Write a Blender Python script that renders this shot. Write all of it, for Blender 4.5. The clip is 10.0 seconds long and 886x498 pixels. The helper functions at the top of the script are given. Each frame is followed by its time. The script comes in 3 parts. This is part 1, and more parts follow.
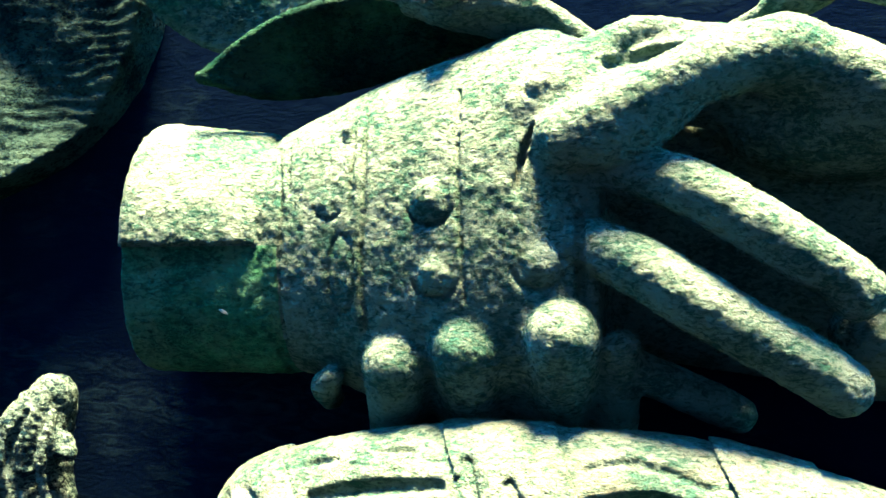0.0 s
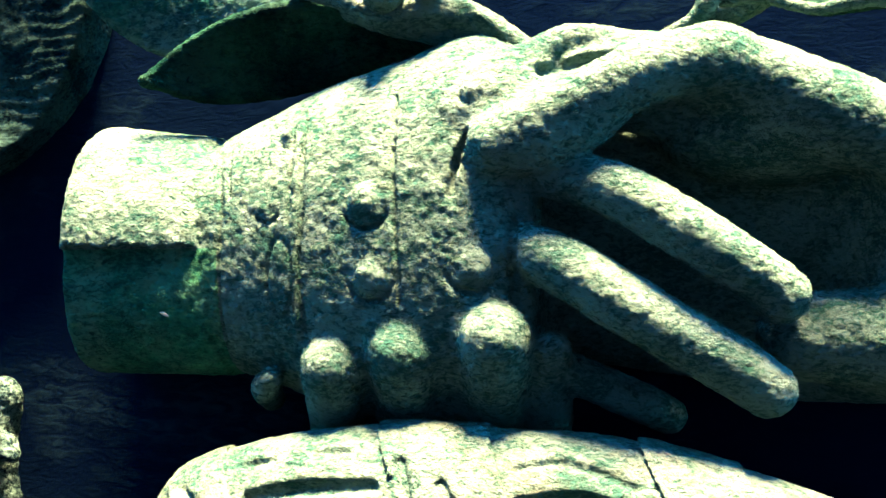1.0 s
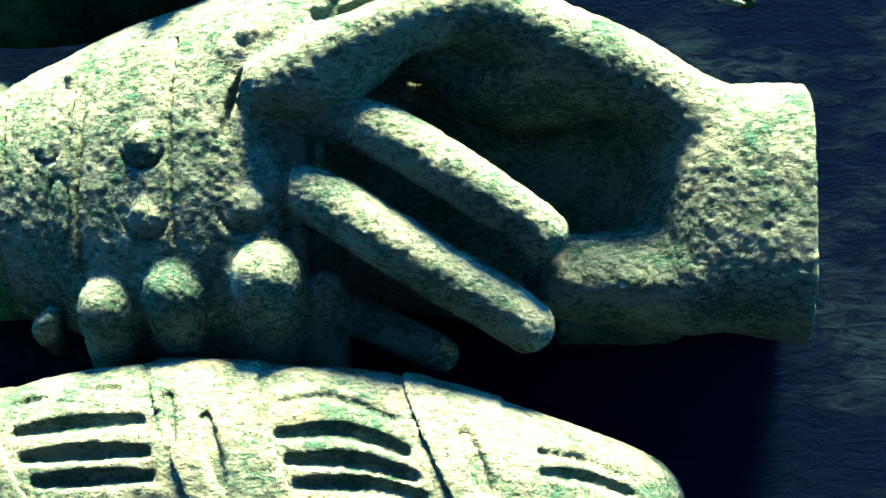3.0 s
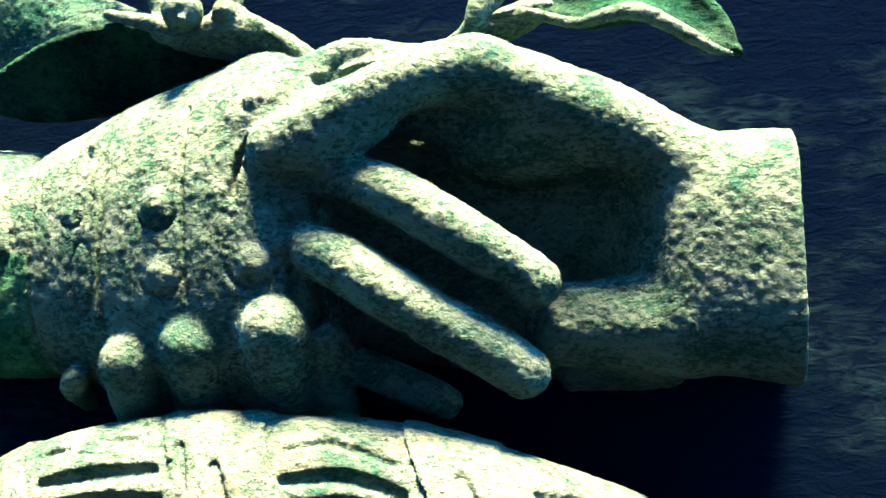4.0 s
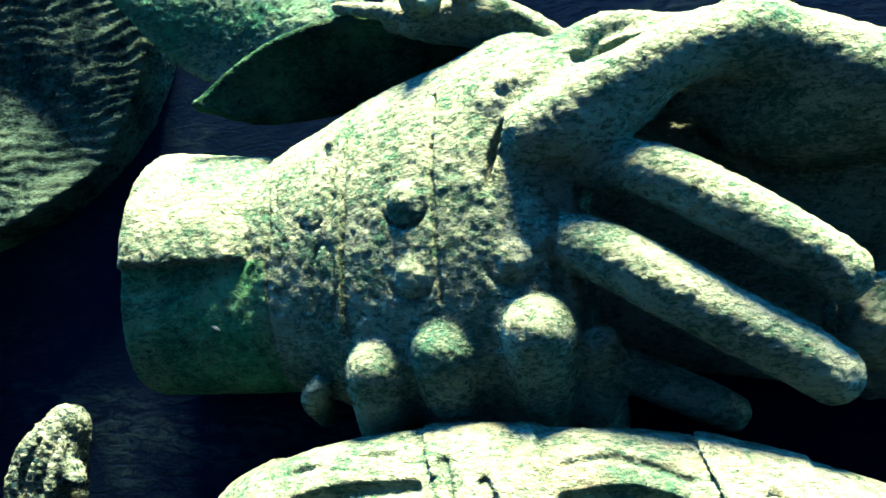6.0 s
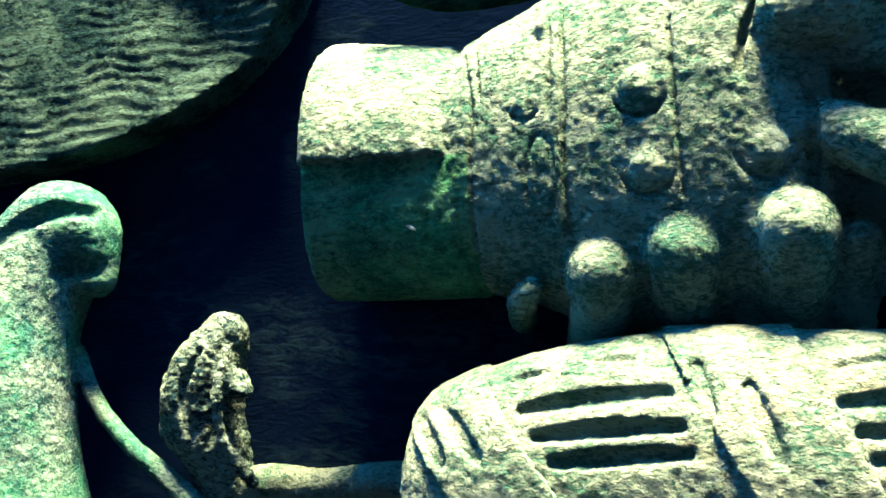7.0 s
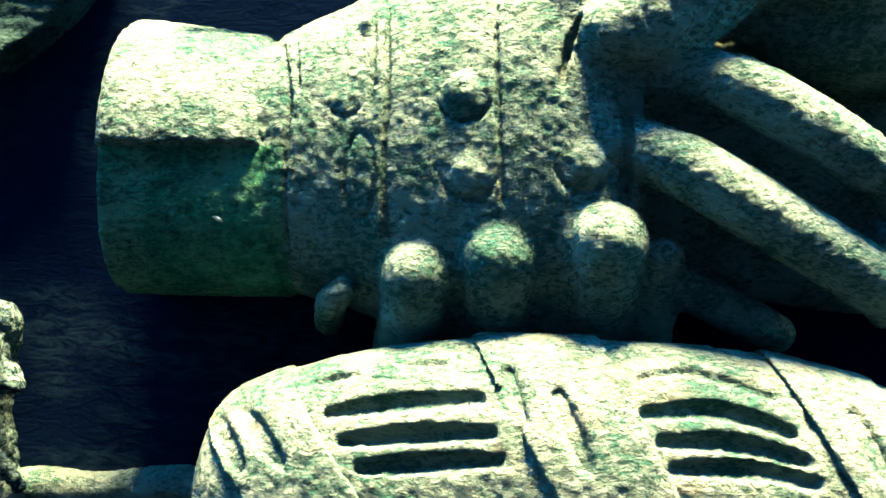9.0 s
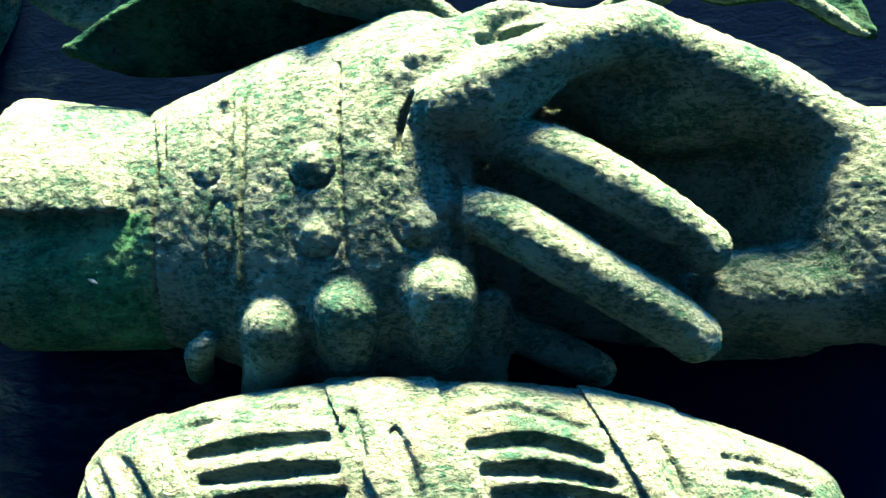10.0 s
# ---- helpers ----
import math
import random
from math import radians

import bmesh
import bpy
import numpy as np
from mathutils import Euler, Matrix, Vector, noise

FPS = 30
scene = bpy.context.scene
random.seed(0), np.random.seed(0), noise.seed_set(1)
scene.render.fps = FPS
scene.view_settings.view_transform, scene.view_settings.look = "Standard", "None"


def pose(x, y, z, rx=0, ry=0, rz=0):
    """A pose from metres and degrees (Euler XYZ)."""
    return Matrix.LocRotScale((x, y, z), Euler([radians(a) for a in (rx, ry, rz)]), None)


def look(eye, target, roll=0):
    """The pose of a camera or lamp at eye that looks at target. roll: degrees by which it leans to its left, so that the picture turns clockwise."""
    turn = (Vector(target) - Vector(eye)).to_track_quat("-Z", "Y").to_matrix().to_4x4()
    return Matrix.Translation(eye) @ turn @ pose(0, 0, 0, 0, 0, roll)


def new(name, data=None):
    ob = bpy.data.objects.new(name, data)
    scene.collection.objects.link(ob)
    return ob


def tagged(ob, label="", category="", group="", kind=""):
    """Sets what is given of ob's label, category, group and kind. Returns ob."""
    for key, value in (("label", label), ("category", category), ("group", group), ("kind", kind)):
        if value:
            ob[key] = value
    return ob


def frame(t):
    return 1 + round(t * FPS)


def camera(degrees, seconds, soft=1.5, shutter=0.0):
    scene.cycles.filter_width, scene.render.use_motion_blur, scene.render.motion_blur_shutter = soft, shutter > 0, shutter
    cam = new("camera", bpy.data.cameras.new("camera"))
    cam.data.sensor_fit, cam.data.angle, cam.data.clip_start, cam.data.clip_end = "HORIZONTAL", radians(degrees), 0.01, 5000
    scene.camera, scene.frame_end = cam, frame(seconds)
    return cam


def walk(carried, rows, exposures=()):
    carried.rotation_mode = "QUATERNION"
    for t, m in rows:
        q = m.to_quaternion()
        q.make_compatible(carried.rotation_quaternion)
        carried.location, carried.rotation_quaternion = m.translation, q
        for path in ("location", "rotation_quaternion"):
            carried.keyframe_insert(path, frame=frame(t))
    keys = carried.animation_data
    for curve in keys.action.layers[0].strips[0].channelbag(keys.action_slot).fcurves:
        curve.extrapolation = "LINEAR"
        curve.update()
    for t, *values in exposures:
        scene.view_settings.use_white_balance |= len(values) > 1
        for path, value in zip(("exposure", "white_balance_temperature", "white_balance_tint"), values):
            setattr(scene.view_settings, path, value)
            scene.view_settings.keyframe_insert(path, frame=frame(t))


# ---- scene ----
PATH = [
    (0, (0.09161, -0.37755, -0.03859), (-0.03019, 0.10641, -0.00786), 0.18),
    (0.5, (0.09734, -0.37629, -0.04073), (-0.01864, 0.10914, -0.01066), 0.18),
    (1, (0.10675, -0.3792, -0.03796), (-0.00444, 0.10728, -0.00677), 0.20),
    (1.5, (0.11875, -0.38061, -0.04191), (0.01883, 0.1078, -0.00351), 0.79),
    (2, (0.13121, -0.37701, -0.04796), (0.0389, 0.11333, -0.01559), 0.69),
    (2.5, (0.13808, -0.37624, -0.04958), (0.05605, 0.11592, -0.01726), 0.79),
    (3, (0.15451, -0.37783, -0.05809), (0.08578, 0.11648, -0.02751), 0.48),
    (3.2, (0.15846, -0.38191, -0.05455), (0.09071, 0.1125, -0.02335), 0.62),
    (4.3, (0.18998, -0.38517, -0.06453), (0.07091, 0.09581, 0.00238), -0.99),
    (4.5, (0.19077, -0.37831, -0.06275), (0.06535, 0.10095, 0.0049), -1.02),
    (5, (0.18087, -0.37187, -0.06843), (0.03165, 0.09943, 0.00645), -0.97),
    (5.5, (0.16496, -0.36172, -0.0694), (0.0044, 0.1052, 0.00939), -1.31),
    (6, (0.12976, -0.361, -0.06969), (-0.03547, 0.10489, 0.00545), -1.17),
    (6.2, (0.10781, -0.362, -0.07332), (-0.05857, 0.10446, -0.00453), -1.02),
    (7.3, (0.03341, -0.35982, -0.07887), (-0.1224, 0.11347, -0.03742), -0.81),
    (7.5, (0.02723, -0.3587, -0.07813), (-0.12361, 0.11606, -0.03516), -0.62),
    (8, (0.00651, -0.3652, -0.06534), (-0.1245, 0.11611, -0.03093), -0.51),
    (8.5, (-0.00017, -0.36172, -0.07407), (-0.09625, 0.12758, -0.03741), 0.72),
    (9, (0.02665, -0.35677, -0.08028), (-0.02276, 0.13849, -0.03254), 1.09),
    (9.5, (0.06292, -0.37287, -0.0749), (0.03149, 0.1226, -0.01555), 0.09),
    (10, (0.0644, -0.39296, -0.07751), (0.03967, 0.10229, -0.01333), -0.81),
]
cam = camera(46.0, 10.0)
walk(cam, [(t, look(eye, target, roll)) for t, eye, target, roll in PATH])

# ---- light: high veiled sun grazing the panel from above, deep blue sky cut off low by an added wall ----
SUN_ELEVATION = radians(86.3)
world = bpy.data.worlds.new("sky")
scene.world = world
world.use_nodes = True
wn = world.node_tree
sky = wn.nodes.new("ShaderNodeTexSky")
sky.sky_type, sky.sun_disc = "NISHITA", False
sky.air_density, sky.dust_density, sky.ozone_density = 1.0, 0.0, 8.0
sky.sun_elevation, sky.sun_rotation = SUN_ELEVATION, radians(188)
deep = wn.nodes.new("ShaderNodeMix")  # a deep clear blue, above the panel
deep.data_type, deep.blend_type = "RGBA", "MULTIPLY"
deep.inputs[0].default_value, deep.inputs[7].default_value = 1.0, (0.03, 0.66, 0.80, 1)
wn.links.new(sky.outputs[0], deep.inputs[6])
wn.links.new(deep.outputs[2], wn.nodes["Background"].inputs[0])
wn.nodes["Background"].inputs[1].default_value = 0.10
sun = new("sun", bpy.data.lights.new("sun", "SUN"))
sun.data.energy, sun.data.angle, sun.data.color = 5.0, radians(19), (1.0, 0.63, 0.34)
sun.matrix_world = look((0.10, -math.cos(SUN_ELEVATION), math.sin(SUN_ELEVATION)), (0, 0, 0))
scene.view_settings.exposure = 5.75


# ---- materials ----
def material(name):
    m = bpy.data.materials.new(name)
    m.use_nodes = True
    nt = m.node_tree
    return m, nt, nt.nodes["Principled BSDF"]


def node(nt, kind, **values):
    n = nt.nodes.new(kind)
    for key, v in values.items():
        n.inputs[key.replace("_", " ")].default_value = v
    return n


def grain(nt, scale, detail=6.0, rough=0.6, stretch=(1, 1, 1), distort=0.0):
    """A noise value in metres of the object."""
    co = nt.nodes.new("ShaderNodeTexCoord")
    mp = node(nt, "ShaderNodeMapping", Scale=stretch)
    nt.links.new(co.outputs["Object"], mp.inputs[0])
    n = node(nt, "ShaderNodeTexNoise", Scale=scale, Detail=detail, Roughness=rough, Distortion=distort)
    nt.links.new(mp.outputs[0], n.inputs["Vector"])
    return n.outputs["Fac"]


def ramp(nt, value, *stops):
    r = nt.nodes.new("ShaderNodeValToRGB")
    while len(r.color_ramp.elements) < len(stops):
        r.color_ramp.elements.new(0.5)
    for e, (at, colour) in zip(r.color_ramp.elements, stops):
        e.position, e.color = at, (*colour, 1)
    nt.links.new(value, r.inputs[0])
    return r.outputs[0]


def mix(nt, fac, a, b):
    m = nt.nodes.new("ShaderNodeMix")
    m.data_type = "RGBA"
    nt.links.new(fac, m.inputs[0])
    for sock, v in ((m.inputs[6], a), (m.inputs[7], b)):
        if isinstance(v, tuple):
            sock.default_value = (*v, 1)
        else:
            nt.links.new(v, sock)
    return m.outputs[2]


def relief(nt, bsdf, *layers):
    """Bump layers of (value, metres)."""
    last = None
    for value, depth in layers:
        b = node(nt, "ShaderNodeBump", Strength=1.0, Distance=depth)
        nt.links.new(value, b.inputs["Height"])
        if last:
            nt.links.new(last, b.inputs["Normal"])
        last = b.outputs[0]
    nt.links.new(last, bsdf.inputs["Normal"])


def bronze(name, pale, mid, dark, rough=0.6, green=0.0, streaks=0.0, worn=0.0, rust=0.0):
    """Cast bronze under a thin lime crust: pale skin, verdigris in the pits."""
    m, nt, bsdf = material(name)
    pale, mid, dark = (tuple(1.1 * v for v in c) for c in (pale, mid, dark))
    fine = grain(nt, 900, 4, 0.6)
    broad = grain(nt, 45, 6, 0.62, distort=0.4)
    pits = grain(nt, 230, 6, 0.66)
    body = ramp(nt, broad, (0.36, mid), (0.56, pale))
    patchy = nt.nodes.new("ShaderNodeMath")  # worn-through spots gather in patches
    patchy.operation = "MULTIPLY_ADD"
    patchy.inputs[1].default_value = 0.7
    nt.links.new(broad, patchy.inputs[0])
    nt.links.new(grain(nt, 520, 5, 0.62, (0.6, 1, 1.2), 0.9), patchy.inputs[2])
    spots = ramp(nt, patchy.outputs[0], (0.70 + worn, (0, 0, 0)), (0.90 + worn, (1, 1, 1)))
    colour = mix(nt, spots, dark, body)
    if green:
        patch = ramp(nt, grain(nt, 26, 5, 0.6), (0.40, (0, 0, 0)), (0.60, (green,) * 3))
        colour = mix(nt, patch, colour, ramp(nt, pits, (0.38, (0.005, 0.06, 0.036)), (0.6, (0.022, 0.16, 0.085))))
    if rust:
        stain = ramp(nt, grain(nt, 38, 6, 0.7, (1, 1, 1.6), 0.6), (0.56, (0, 0, 0)), (0.72, (rust,) * 3))
        colour = mix(nt, stain, colour, (0.060, 0.062, 0.050))
    nt.links.new(colour, bsdf.inputs["Base Color"])
    bsdf.inputs["Roughness"].default_value = rough
    bsdf.inputs["Specular IOR Level"].default_value = 0.0
    layers = [(broad, 0.002), (spots, 0.0006), (pits, 0.0024), (grain(nt, 480, 4, 0.62, (0.6, 1, 1.2), 0.9), 0.0018), (fine, 0.0003)]
    if streaks:
        layers.insert(0, (grain(nt, 90, 5, 0.6, (0.35, 1, 1.6), 1.2), streaks))
    relief(nt, bsdf, *layers)
    return m


BRONZE = bronze("weathered_bronze", (0.064, 0.108, 0.092), (0.052, 0.094, 0.080), (0.012, 0.044, 0.036), worn=0.0)
BRONZE_PALE = bronze("limed_bronze", (0.058, 0.094, 0.080), (0.048, 0.084, 0.072), (0.011, 0.040, 0.032), worn=-0.02, rust=0.6)
BRONZE_GREEN = bronze("verdigris", (0.05, 0.11, 0.07), (0.016, 0.075, 0.05), (0.003, 0.024, 0.02), green=0.65, worn=0.0)
# darkened copy for leaves: the shade of their undersides is in the base colour
BRONZE_SHADED = bronze("shaded_bronze", (0.010, 0.026, 0.020), (0.003, 0.012, 0.011), (0.001, 0.006, 0.007), green=0.2)
BRONZE_MIXED = bronze("streaked_bronze", (0.056, 0.104, 0.092), (0.026, 0.074, 0.068), (0.006, 0.03, 0.032), green=0.5, worn=0.03)
BRONZE_PITTED = bronze("pitted_bronze", (0.062, 0.11, 0.098), (0.052, 0.10, 0.09), (0.003, 0.011, 0.015), worn=0.05)
BRONZE_LINED = bronze("lined_bronze", (0.020, 0.046, 0.040), (0.006, 0.020, 0.021), (0.002, 0.008, 0.011), streaks=0.006, worn=0.0)

WOOD, nt, bsdf = material("black_oak")
streak = grain(nt, 130, 7, 0.65, (0.6, 1, 1.8), 1.0)
wear = grain(nt, 16, 6, 0.68, (0.7, 1, 1.4))
nt.links.new(mix(nt, ramp(nt, wear, (0.5, (0, 0, 0)), (0.66, (1, 1, 1))), ramp(nt, streak, (0.35, (0.0006, 0.0026, 0.010)), (0.7, (0.0009, 0.0038, 0.0125))), ramp(nt, streak, (0.42, (0.001, 0.004, 0.012)), (0.62, (0.0055, 0.017, 0.025)))), bsdf.inputs["Base Color"])
bsdf.inputs["Roughness"].default_value = 0.9
bsdf.inputs["Specular IOR Level"].default_value = 0.0
relief(nt, bsdf, (streak, 0.0004), (wear, 0.0006))

# unseen ground, coloured near black so that it throws no sunlight up
GROUND, nt, bsdf = material("near_black_ground")
nt.links.new(ramp(nt, grain(nt, 9, 8), (0.3, (0.001, 0.002, 0.003)), (0.7, (0.003, 0.005, 0.007))), bsdf.inputs["Base Color"])
bsdf.inputs["Roughness"].default_value = 0.9
bsdf.inputs["Specular IOR Level"].default_value = 0.05


# dark surface of the added wall that keeps low sky off the relief
BLOCKER, nt, bsdf = material("blocker_dark")
nt.links.new(ramp(nt, grain(nt, 5, 8), (0.3, (0.03, 0.035, 0.045)), (0.7, (0.06, 0.065, 0.075))), bsdf.inputs["Base Color"])
bsdf.inputs["Roughness"].default_value = 0.95
bsdf.inputs["Specular IOR Level"].default_value = 0.05
relief(nt, bsdf, (grain(nt, 90, 5), 0.004))


# ---- modelling in solid volumes, in millimetres ----
def lattice(p, seed):
    """Smooth random value in -1..1 at points p (n, 3), one cell a unit."""
    i = np.floor(p).astype(np.int64)
    f = p - i
    f = f * f * (3 - 2 * f)
    out = np.zeros(len(p))
    for dx in (0, 1):
        for dy in (0, 1):
            for dz in (0, 1):
                h = (i[:, 0] + dx) * 73856093 ^ (i[:, 1] + dy) * 19349663 ^ (i[:, 2] + dz) * 83492791 ^ seed * 2654435761
                h = (h ^ (h >> 13)) * 1274126177 & 0x7FFFFFFF
                v = (h ^ (h >> 16)) % 65536 / 32767.5 - 1
                w = (f[:, 0] if dx else 1 - f[:, 0]) * (f[:, 1] if dy else 1 - f[:, 1]) * (f[:, 2] if dz else 1 - f[:, 2])
                out += v * w
    return out


def curve(points, n=5):
    """Catmull-Rom points through rows of any width."""
    p = np.array(points, float)
    if len(p) < 3:
        return np.array([p[0] + (p[-1] - p[0]) * s for s in np.linspace(0, 1, n + 1)])
    q = np.vstack([2 * p[0] - p[1], p, 2 * p[-1] - p[-2]])
    out = []
    for k in range(len(p) - 1):
        a, b, c, d = q[k : k + 4]
        for s in np.linspace(0, 1, n, endpoint=False):
            out.append(0.5 * (2 * b + (c - a) * s + (2 * a - 5 * b + 4 * c - d) * s * s + (3 * b - a - 3 * c + d) * s**3))
    return np.vstack([out, p[-1:]])


class Solid:
    def __init__(self, lo, hi, step):
        self.lo, self.h = np.array(lo, float), step
        self.n = np.ceil((np.array(hi) - self.lo) / step).astype(int) + 1
        self.v = np.full(self.n, 30.0, np.float32)

    def part(self, lo, hi):
        a = np.clip(np.floor((np.array(lo) - self.lo) / self.h), 0, self.n).astype(int)
        b = np.clip(np.ceil((np.array(hi) - self.lo) / self.h) + 1, 0, self.n).astype(int)
        s = tuple(slice(i, j) for i, j in zip(a, b))
        ax = [(self.lo[k] + self.h * np.arange(a[k], b[k])).astype(np.float32) for k in range(3)]
        return s, ax[0][:, None, None], ax[1][None, :, None], ax[2][None, None, :]

    def blend(self, s, d, k, cut):
        v = self.v[s]
        if v.size == 0:
            return self
        if cut:
            h = np.clip(0.5 - 0.5 * (v + d) / k, 0, 1)
            self.v[s] = v * (1 - h) - d * h + k * h * (1 - h)
        else:
            h = np.clip(0.5 + 0.5 * (v - d) / k, 0, 1)
            self.v[s] = v * (1 - h) + d * h - k * h * (1 - h)
        return self

    def tube(self, points, k=2.0, cut=False, deep=1.0, n=5):
        """A round tube through rows of x, y, z, radius; deep stretches it along y."""
        c = curve(points, n)
        m = c[:, 3].max() * max(deep, 1) + k + 2
        s, x, y, z = self.part(c[:, :3].min(0) - m, c[:, :3].max(0) + m)
        d = np.full(self.v[s].shape, 1e3, np.float32)
        for a, b in zip(c[:-1], c[1:]):
            e = b[:3] - a[:3]
            e2 = float(e @ e) + 1e-9
            px, py, pz = x - a[0], (y - a[1]), z - a[2]
            t = np.clip((px * e[0] + py * e[1] + pz * e[2]) / e2, 0, 1)
            q = np.sqrt((px - t * e[0]) ** 2 + ((py - t * e[1]) / deep) ** 2 + (pz - t * e[2]) ** 2) - (a[3] + t * (b[3] - a[3]))
            d = np.minimum(d, q)
        return self.blend(s, d, k, cut)

    def ball(self, centre, radii, k=2.0, cut=False):
        c, r = np.array(centre[:3], float), np.array(radii, float)
        s, x, y, z = self.part(c - r - k - 2, c + r + k + 2)
        d = (np.sqrt(((x - c[0]) / r[0]) ** 2 + ((y - c[1]) / r[1]) ** 2 + ((z - c[2]) / r[2]) ** 2) - 1) * r.min()
        return self.blend(s, d, k, cut)

    def loft(self, stations, k=2.0, cut=False, power=2.0, ends=2.0, grow=None):
        """Along x: rows of x, z of the top, z of the bottom, y of the front, half depth."""
        c = curve(stations, 8)
        c = c[np.argsort(c[:, 0])]
        s, x, y, z = self.part((c[0, 0] - k - 3, c[:, 3].min() - k - 4, c[:, 2].min() - k - 4), (c[-1, 0] + k + 3, (c[:, 3] + 2 * c[:, 4]).max() + k + 3, c[:, 1].max() + k + 4))
        xs = x.ravel()
        top, low, front, deep = (np.interp(xs, c[:, 0], c[:, j])[:, None, None].astype(np.float32) for j in (1, 2, 3, 4))
        cz, hz, cy = (top + low) / 2, (top - low) / 2, front + deep
        if grow is not None:
            g = grow(x, y, z)
            hz, deep = hz + g, deep + g
        d = ((np.abs((z - cz) / hz) ** power + np.abs((y - cy) / deep) ** power) ** (1 / power) - 1) * np.minimum(hz, deep)
        e = np.maximum(c[0, 0] - x, x - c[-1, 0])
        h = np.clip(0.5 - 0.5 * (e - d) / ends, 0, 1)
        d = e * (1 - h) + d * h + ends * h * (1 - h)
        return self.blend(s, d, k, cut)

    def front(self, x, z):
        """y of the frontmost surface at x, z."""
        i, k = (int(np.clip(round((c - self.lo[n]) / self.h), 0, self.n[n] - 1)) for c, n in ((x, 0), (z, 2)))
        col = np.flatnonzero(self.v[i, :, k] < 0)
        return self.lo[1] + self.h * col[0] if len(col) else 0.0

    def groove(self, points, r, k=0.8, sink=0.2):
        """A furrow along the front through rows whose first and third values are x and z."""
        c = curve([(p[0], p[2]) for p in points], 4)
        y = [self.front(x, z) + sink * r for x, z in c]
        n = len(c) - 1
        rows = [(x, d, z, r * (0.35 + 0.65 * math.sin(math.pi * min(max(m / n, 0.06), 0.94)) ** 0.5)) for m, ((x, z), d) in enumerate(zip(c, y))]
        return self.tube(rows, k, True, n=1)

    def mesh(self, name, rough=((4.0, 0.2), (1.7, 0.32)), seed=1, back=None):
        """The surface as a mesh of quads, roughened along its normals by rows of (size, depth)."""
        if back is not None:
            y = (self.lo[1] + self.h * np.arange(self.n[1]))[None, :, None]
            self.v = np.maximum(self.v, (y - back).astype(np.float32))
        v = np.pad(self.v, 1, constant_values=5.0)
        inside = v < 0
        corner = [(i, j, k) for i in (0, 1) for j in (0, 1) for k in (0, 1)]
        size = np.array(v.shape) - 1
        count = np.zeros(size, np.int8)
        for i, j, k in corner:
            count += inside[i : i + size[0], j : j + size[1], k : k + size[2]]
        cells = np.argwhere((count > 0) & (count < 8))
        index = np.full(size, -1, np.int64)
        index[tuple(cells.T)] = np.arange(len(cells))
        value = {c: v[tuple((cells + c).T)] for c in corner}
        total, hits = np.zeros((len(cells), 3)), np.zeros(len(cells))
        for a in corner:
            for axis in range(3):
                if a[axis]:
                    continue
                b = tuple(1 if n == axis else a[n] for n in range(3))
                cross = (value[a] < 0) != (value[b] < 0)
                t = value[a] / np.where(cross, value[a] - value[b], 1)
                p = np.tile(np.array(a, float), (len(cells), 1))
                p[:, axis] += t
                total += p * cross[:, None]
                hits += cross
        verts = (cells + total / hits[:, None] - 1) * self.h + self.lo
        quads = []
        for axis in range(3):
            u, w = (axis + 1) % 3, (axis + 2) % 3
            d = [slice(None)] * 3
            e = [slice(None)] * 3
            d[axis], e[axis] = slice(None, -1), slice(1, None)
            flip = inside[tuple(d)] != inside[tuple(e)]
            at = np.argwhere(flip)
            ok = (at[:, u] > 0) & (at[:, w] > 0) & (at[:, u] < size[u]) & (at[:, w] < size[w])
            at = at[ok]
            first = inside[tuple(at.T)]
            ring = []
            for du, dw in ((-1, -1), (0, -1), (0, 0), (-1, 0)):
                c = at.copy()
                c[:, u] += du
                c[:, w] += dw
                ring.append(index[tuple(c.T)])
            ring = np.stack(ring, 1)
            ring[~first] = ring[~first][:, ::-1]
            quads.append(ring)
        quads = np.concatenate(quads)
        # normals from the faces, then the cast's unevenness
        nrm = np.zeros_like(verts)
        fn = np.cross(verts[quads[:, 2]] - verts[quads[:, 0]], verts[quads[:, 3]] - verts[quads[:, 1]])
        for c in range(4):
            np.add.at(nrm, quads[:, c], fn)
        nrm /= np.linalg.norm(nrm, axis=1)[:, None] + 1e-9
        for n, (cell, depth) in enumerate(rough):
            verts = verts + nrm * (lattice(verts / cell, seed + n) * depth)[:, None]
        me = bpy.data.meshes.new(name)
        me.vertices.add(len(verts))
        me.vertices.foreach_set("co", (verts * 0.001).astype(np.float32).ravel())
        me.loops.add(quads.size)
        me.loops.foreach_set("vertex_index", quads.astype(np.int32).ravel())
        me.polygons.add(len(quads))
        me.polygons.foreach_set("loop_start", np.arange(0, quads.size, 4, dtype=np.int32))
        me.polygons.foreach_set("use_smooth", np.ones(len(quads), bool))
        me.update(calc_edges=True)
        return me


def thing(name, label, category, **more):
    return tagged(new(name), label, category, **more)


def solid_part(name, solid, mat, parent=None, label="", **how):
    ob = new(name, solid.mesh(name, **how))
    for m in mat if isinstance(mat, tuple) else (mat,):
        ob.data.materials.append(m)
    ob.parent = parent
    return tagged(ob, label) if label else ob


# ---- setting ----
BACK = 36.0  # the front face of the panel, mm


def slab(name, lo, hi, mat, label):
    bm = bmesh.new()
    bmesh.ops.create_cube(bm, size=1)
    for v in bm.verts:
        v.co = [(lo[i] + hi[i]) / 2 + v.co[i] * (hi[i] - lo[i]) for i in range(3)]
    me = bpy.data.meshes.new(name)
    bm.to_mesh(me)
    ob = new(name, me)
    me.materials.append(mat)
    return tagged(ob, label, kind="structure")


